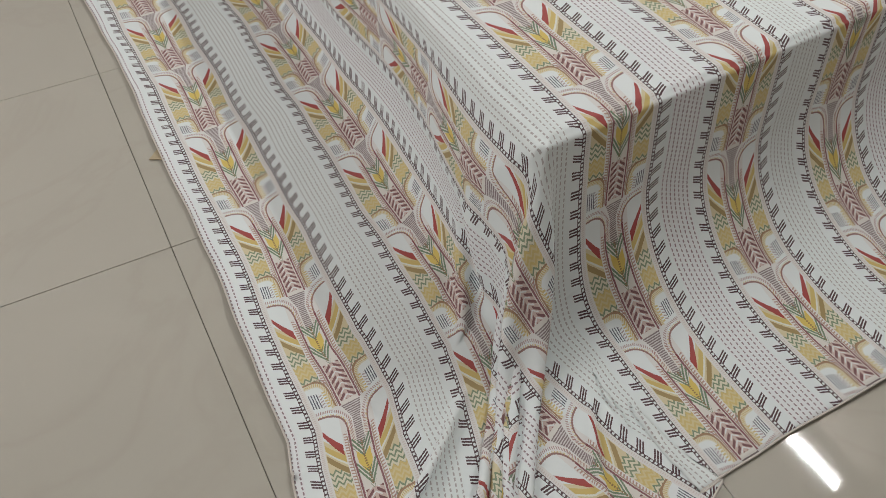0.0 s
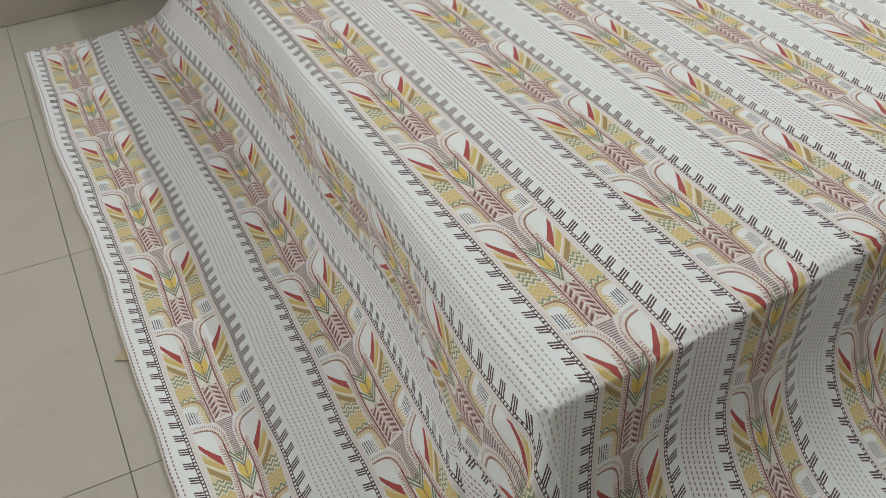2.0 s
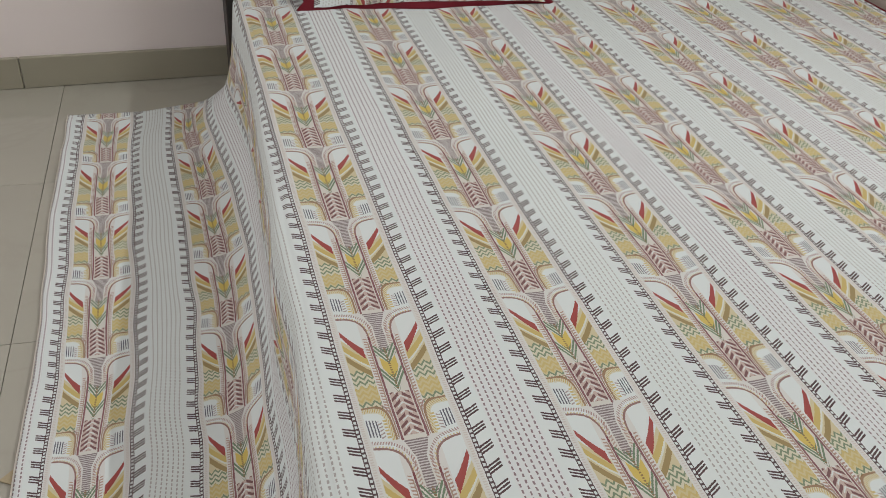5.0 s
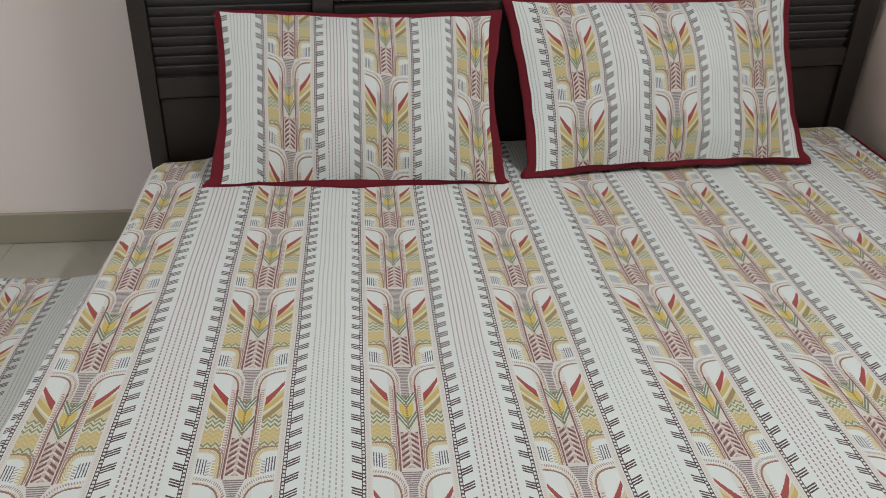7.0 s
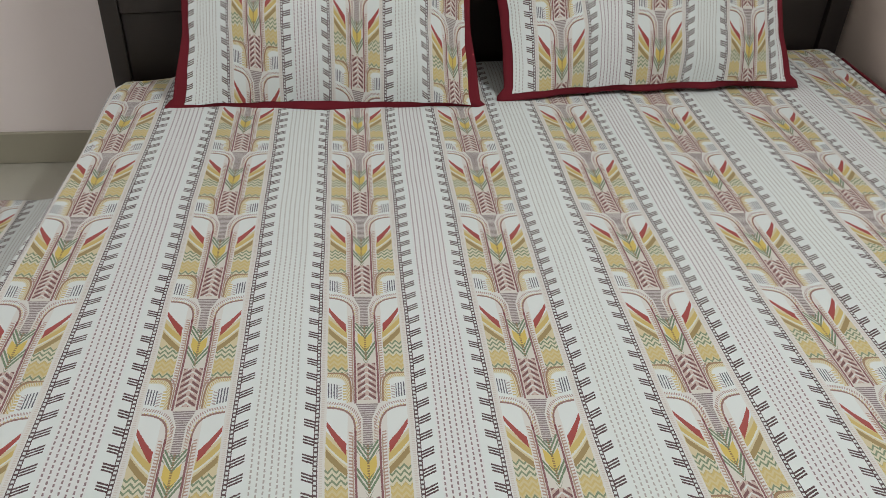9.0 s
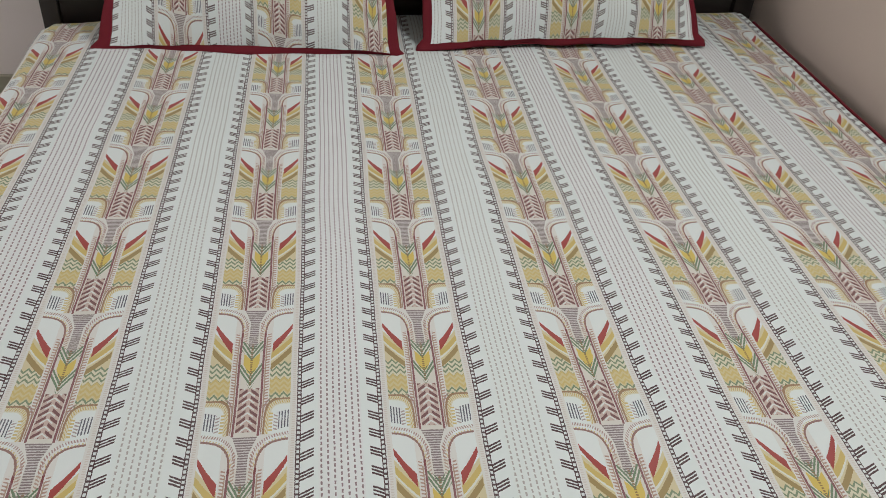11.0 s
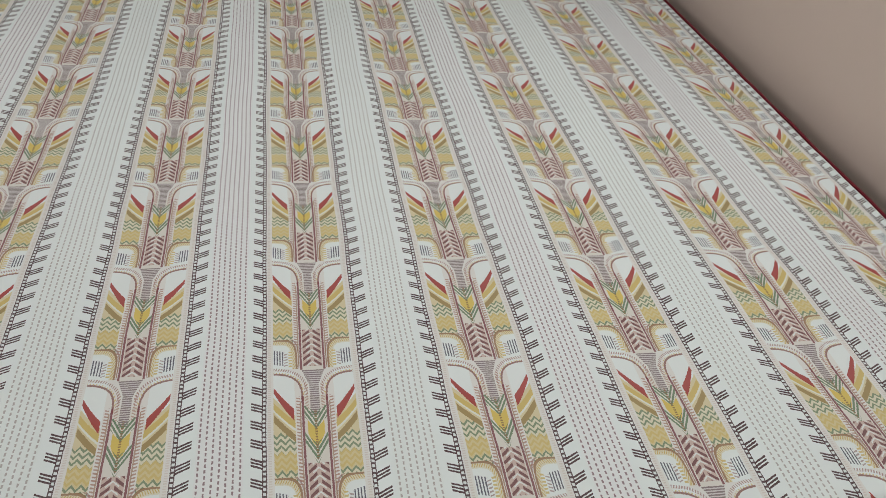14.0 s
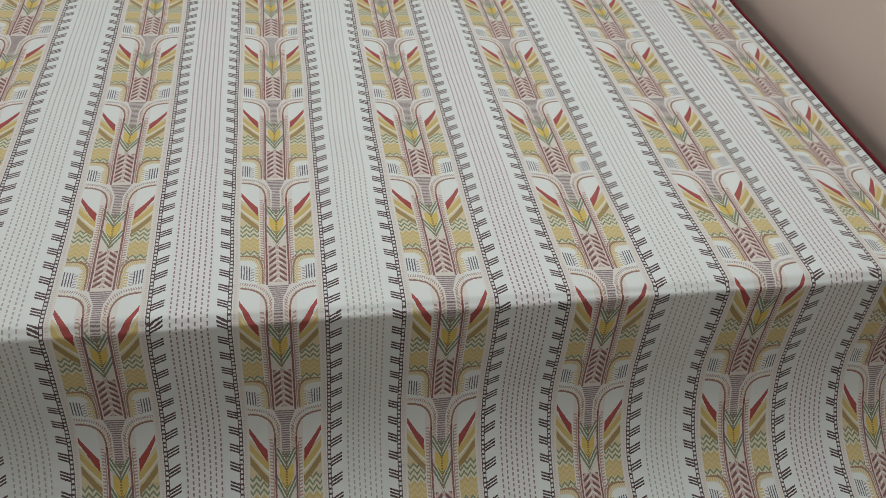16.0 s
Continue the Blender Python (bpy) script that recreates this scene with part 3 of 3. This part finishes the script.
hem([sheet.data.vertices[k * SHEET_COLS].co for k in range(SHEET_ROWS)], "narrow stitched side hem")
hem([sheet.data.vertices[k].co for k in range(SHEET_COLS - 8)], "narrow stitched foot hem")
hem([(pulled(X_RIGHT - 0.012) + 0.0175, y, H - 0.005 + 0.002 * wob(0.4, y, 9.0, 4.0)) for y in spaced(Y_FOOT + 0.04, head_line(X_RIGHT) - 0.09, 0.02)], "thin maroon piping along the wall side", RED_BORDER, 0.0032)

# a corner of the under-cloth that peeps out from below the hem
bm = bmesh.new()
pts = [(-0.525, 0.540, 0.0015), (-0.46, 0.600, 0.003), (-0.44, 0.545, 0.003), (-0.455, 0.500, 0.003)]
lo = [bm.verts.new(p) for p in pts]
hi = [bm.verts.new((x, y, z + 0.0022)) for x, y, z in pts]
bm.faces.new(lo)
bm.faces.new(hi)
for k in range(4):
    bm.faces.new((lo[k], lo[(k + 1) % 4], hi[(k + 1) % 4], hi[k]))
tagged(mesh_object("cloth_corner", bm, UNDERCLOTH), "beige cloth corner peeping out from under the sheet on the floor", "cloth")

# ---------------------------------------------------------------- pillows
def pillow(m, w, h, at, scale, shear, spread, label):
    """A pillow in a flanged cover: printed front, plain back, flat maroon border all round. Lies in its own x-z plane."""
    top = thing("pillow", m, label, "pillow", "pillows on the bed")
    fl, fz = 0.021, 0.014
    wi, hi = w - 2 * fl, h - 2 * fz

    def puff(a, b):
        return (max(0.0, 1 - abs(a) ** 2.4) * max(0.0, 1 - abs(b) ** 2.4)) ** 0.95

    def pinch(x, z):
        """The filling draws the middle of each side in, so that the corners stand out."""
        a, b = x / (w / 2), z / (h / 2)
        a3, b3 = a * abs(a) ** 1.5, b * abs(b) ** 1.5
        ragged = 0.004 * noise.noise(Vector((x * 21 + 2, z * 21, w * 9)))
        x2 = x - 0.017 * a3 * (1 - min(1.0, abs(b)) ** 2.2) + ragged * abs(a3)
        z2 = z - 0.011 * b3 * (1 - min(1.0, abs(a)) ** 2.2) + ragged * abs(b3)
        if b < -0.9 and abs(a) > 0.93:                     # the lower corners splay on the sheet
            x2 += math.copysign(0.014, a) * (abs(a) - 0.93) / 0.07
        return x2 * (1 + spread * b), z2

    def front(u, v):
        a, b = u / (wi / 2), v / (hi / 2)
        k = puff(a, b)
        sag = 0.014 * (1 - a * a) * b * (1 - b * b)
        x, z = pinch(u, v)
        return x, z - sag * 0.5, -0.056 * k - 0.0075 - 0.0035 * math.exp(-(v / 0.006) ** 2) * k + 0.014 * wob(u + w * 5, v, 7.0, 2.0) * k + 0.007 * wob(u + w * 5, v, 21.0, 5.0) * (k + 0.12)

    us, vs = spaced(-wi / 2, wi / 2, 0.012), spaced(-hi / 2, hi / 2, 0.012)

    def world_front(u, v):
        x, z, y = front(u, v)
        return x, y, z

    me = cloth_grid("printed_front", us, vs, world_front, PRINT)
    for d in me.uv_layers["cloth"].data:
        d.uv = ((d.uv[0] - at[0]) * scale[0], (d.uv[1] - at[1] + shear * (d.uv[0] - at[0])) * scale[1])
    ob = new("printed_front", me)
    ob.parent = top
    back = cloth_grid("back", us, vs, lambda u, v: (u, 0.045 * puff(u / (wi / 2), v / (hi / 2)) + 0.004, v), RED_BORDER)
    ob = new("back", back)
    ob.parent = top
    # flange: a frame of cloth with a slightly wavy rim
    bm = bmesh.new()
    rings = []
    steps = []
    for (x0, z0), (x1, z1) in (((-1, -1), (1, -1)), ((1, -1), (1, 1)), ((1, 1), (-1, 1)), ((-1, 1), (-1, -1))):
        steps += [(x0 + (x1 - x0) * k / 28, z0 + (z1 - z0) * k / 28) for k in range(28)]
    for wid in (-0.4, 0.33, 0.66, 1.0):
        ring = []
        for a, b in steps:
            ox, oz = a * (wi / 2 + fl * wid), b * (hi / 2 + fz * wid)
            wave = 0.013 * max(0.0, wid) * noise.noise(Vector((ox * 8 + 3, oz * 8, w * 7)))
            px, pz = pinch(ox, oz)
            ring.append((px + wave * (abs(a) > 0.99), wave * 1.5 - 0.0065 * min(1.0, 1 - wid), pz + wave * (abs(b) > 0.99)))
        rings.append(ring)
    for off in (0.0, 0.004):
        vr = [[bm.verts.new((x, y + off, z)) for x, y, z in ring] for ring in rings]
        for r0, r1 in zip(vr, vr[1:]):
            for k in range(len(r0)):
                k2 = (k + 1) % len(r0)
                bm.faces.new((r0[k], r0[k2], r1[k2], r1[k]))
        last = vr[-1]
        if off == 0.0:
            first = last
    for k in range(len(first)):
        k2 = (k + 1) % len(first)
        bm.faces.new((first[k], first[k2], last[k2], last[k]))
    part("flange", bm, RED_BORDER, top, "flat maroon cotton border", True)
    return top


pillow(pose(0.396, 1.612, 0.490, -36.5, 0, 1.2), 0.636, 0.408, (-0.150, 0.072), (1.09, 1.076), 0.20, 0.004, "pillow in a leaf-printed cover with maroon border, leaning on the headboard")
pillow(pose(1.096, 1.692, 0.509, -36.5, -0.6, 5.5), 0.712, 0.425, (-0.222, -0.052), (0.985, 1.053), -0.035, 0.030, "pillow in a leaf-printed cover with maroon border, leaning upright beside another")

# ---------------------------------------------------------------- floor tiles and skirting, piece by piece
def tile_floor():
    size, gap, turn = 0.525, 0.0011, pose(-0.556, 0.318, 0, 0, 0, -2.0)
    bm = box(gap / 2, gap / 2, -0.012, size - gap / 2, size - gap / 2, 0.0, 0.0006, seg=1)
    me = None
    for i in range(-5, 7):
        for j in range(-8, 6):
            m = turn @ pose(i * size, j * size, 0)
            c = m @ Vector((size / 2, size / 2, 0))
            if not (ROOM_X0 - 0.2 < c.x < ROOM_X1 + 0.2 and ROOM_Y0 - 0.2 < c.y < 2.2):
                continue
            if me is None:
                ob = mesh_object("tile", bm, TILE)
                me = ob.data
            else:
                ob = new("tile", me)
            ob.parent = floor
            ob.matrix_world = m


tile_floor()

for k in range(-5, 4):
    bm = box(k * 0.6 + 0.001, -0.012, 0.0005, k * 0.6 + 0.599, 0.0, 0.086, 0.002, seg=1)
    sk = tagged(mesh_object("baseboard", bm, SKIRT), "greenish beige tile skirting along the wall", "skirting", kind="structure")
    sk.matrix_world = pose(*WALL_AT, 0, 0, 0, WALL_TURN)

# ---------------------------------------------------------------- the plan at full size
for me in bpy.data.meshes:
    me.transform(Matrix.Scale(K, 4))
for ob in scene.objects:
    if ob.type in ("MESH", "EMPTY"):
        ob.location *= K
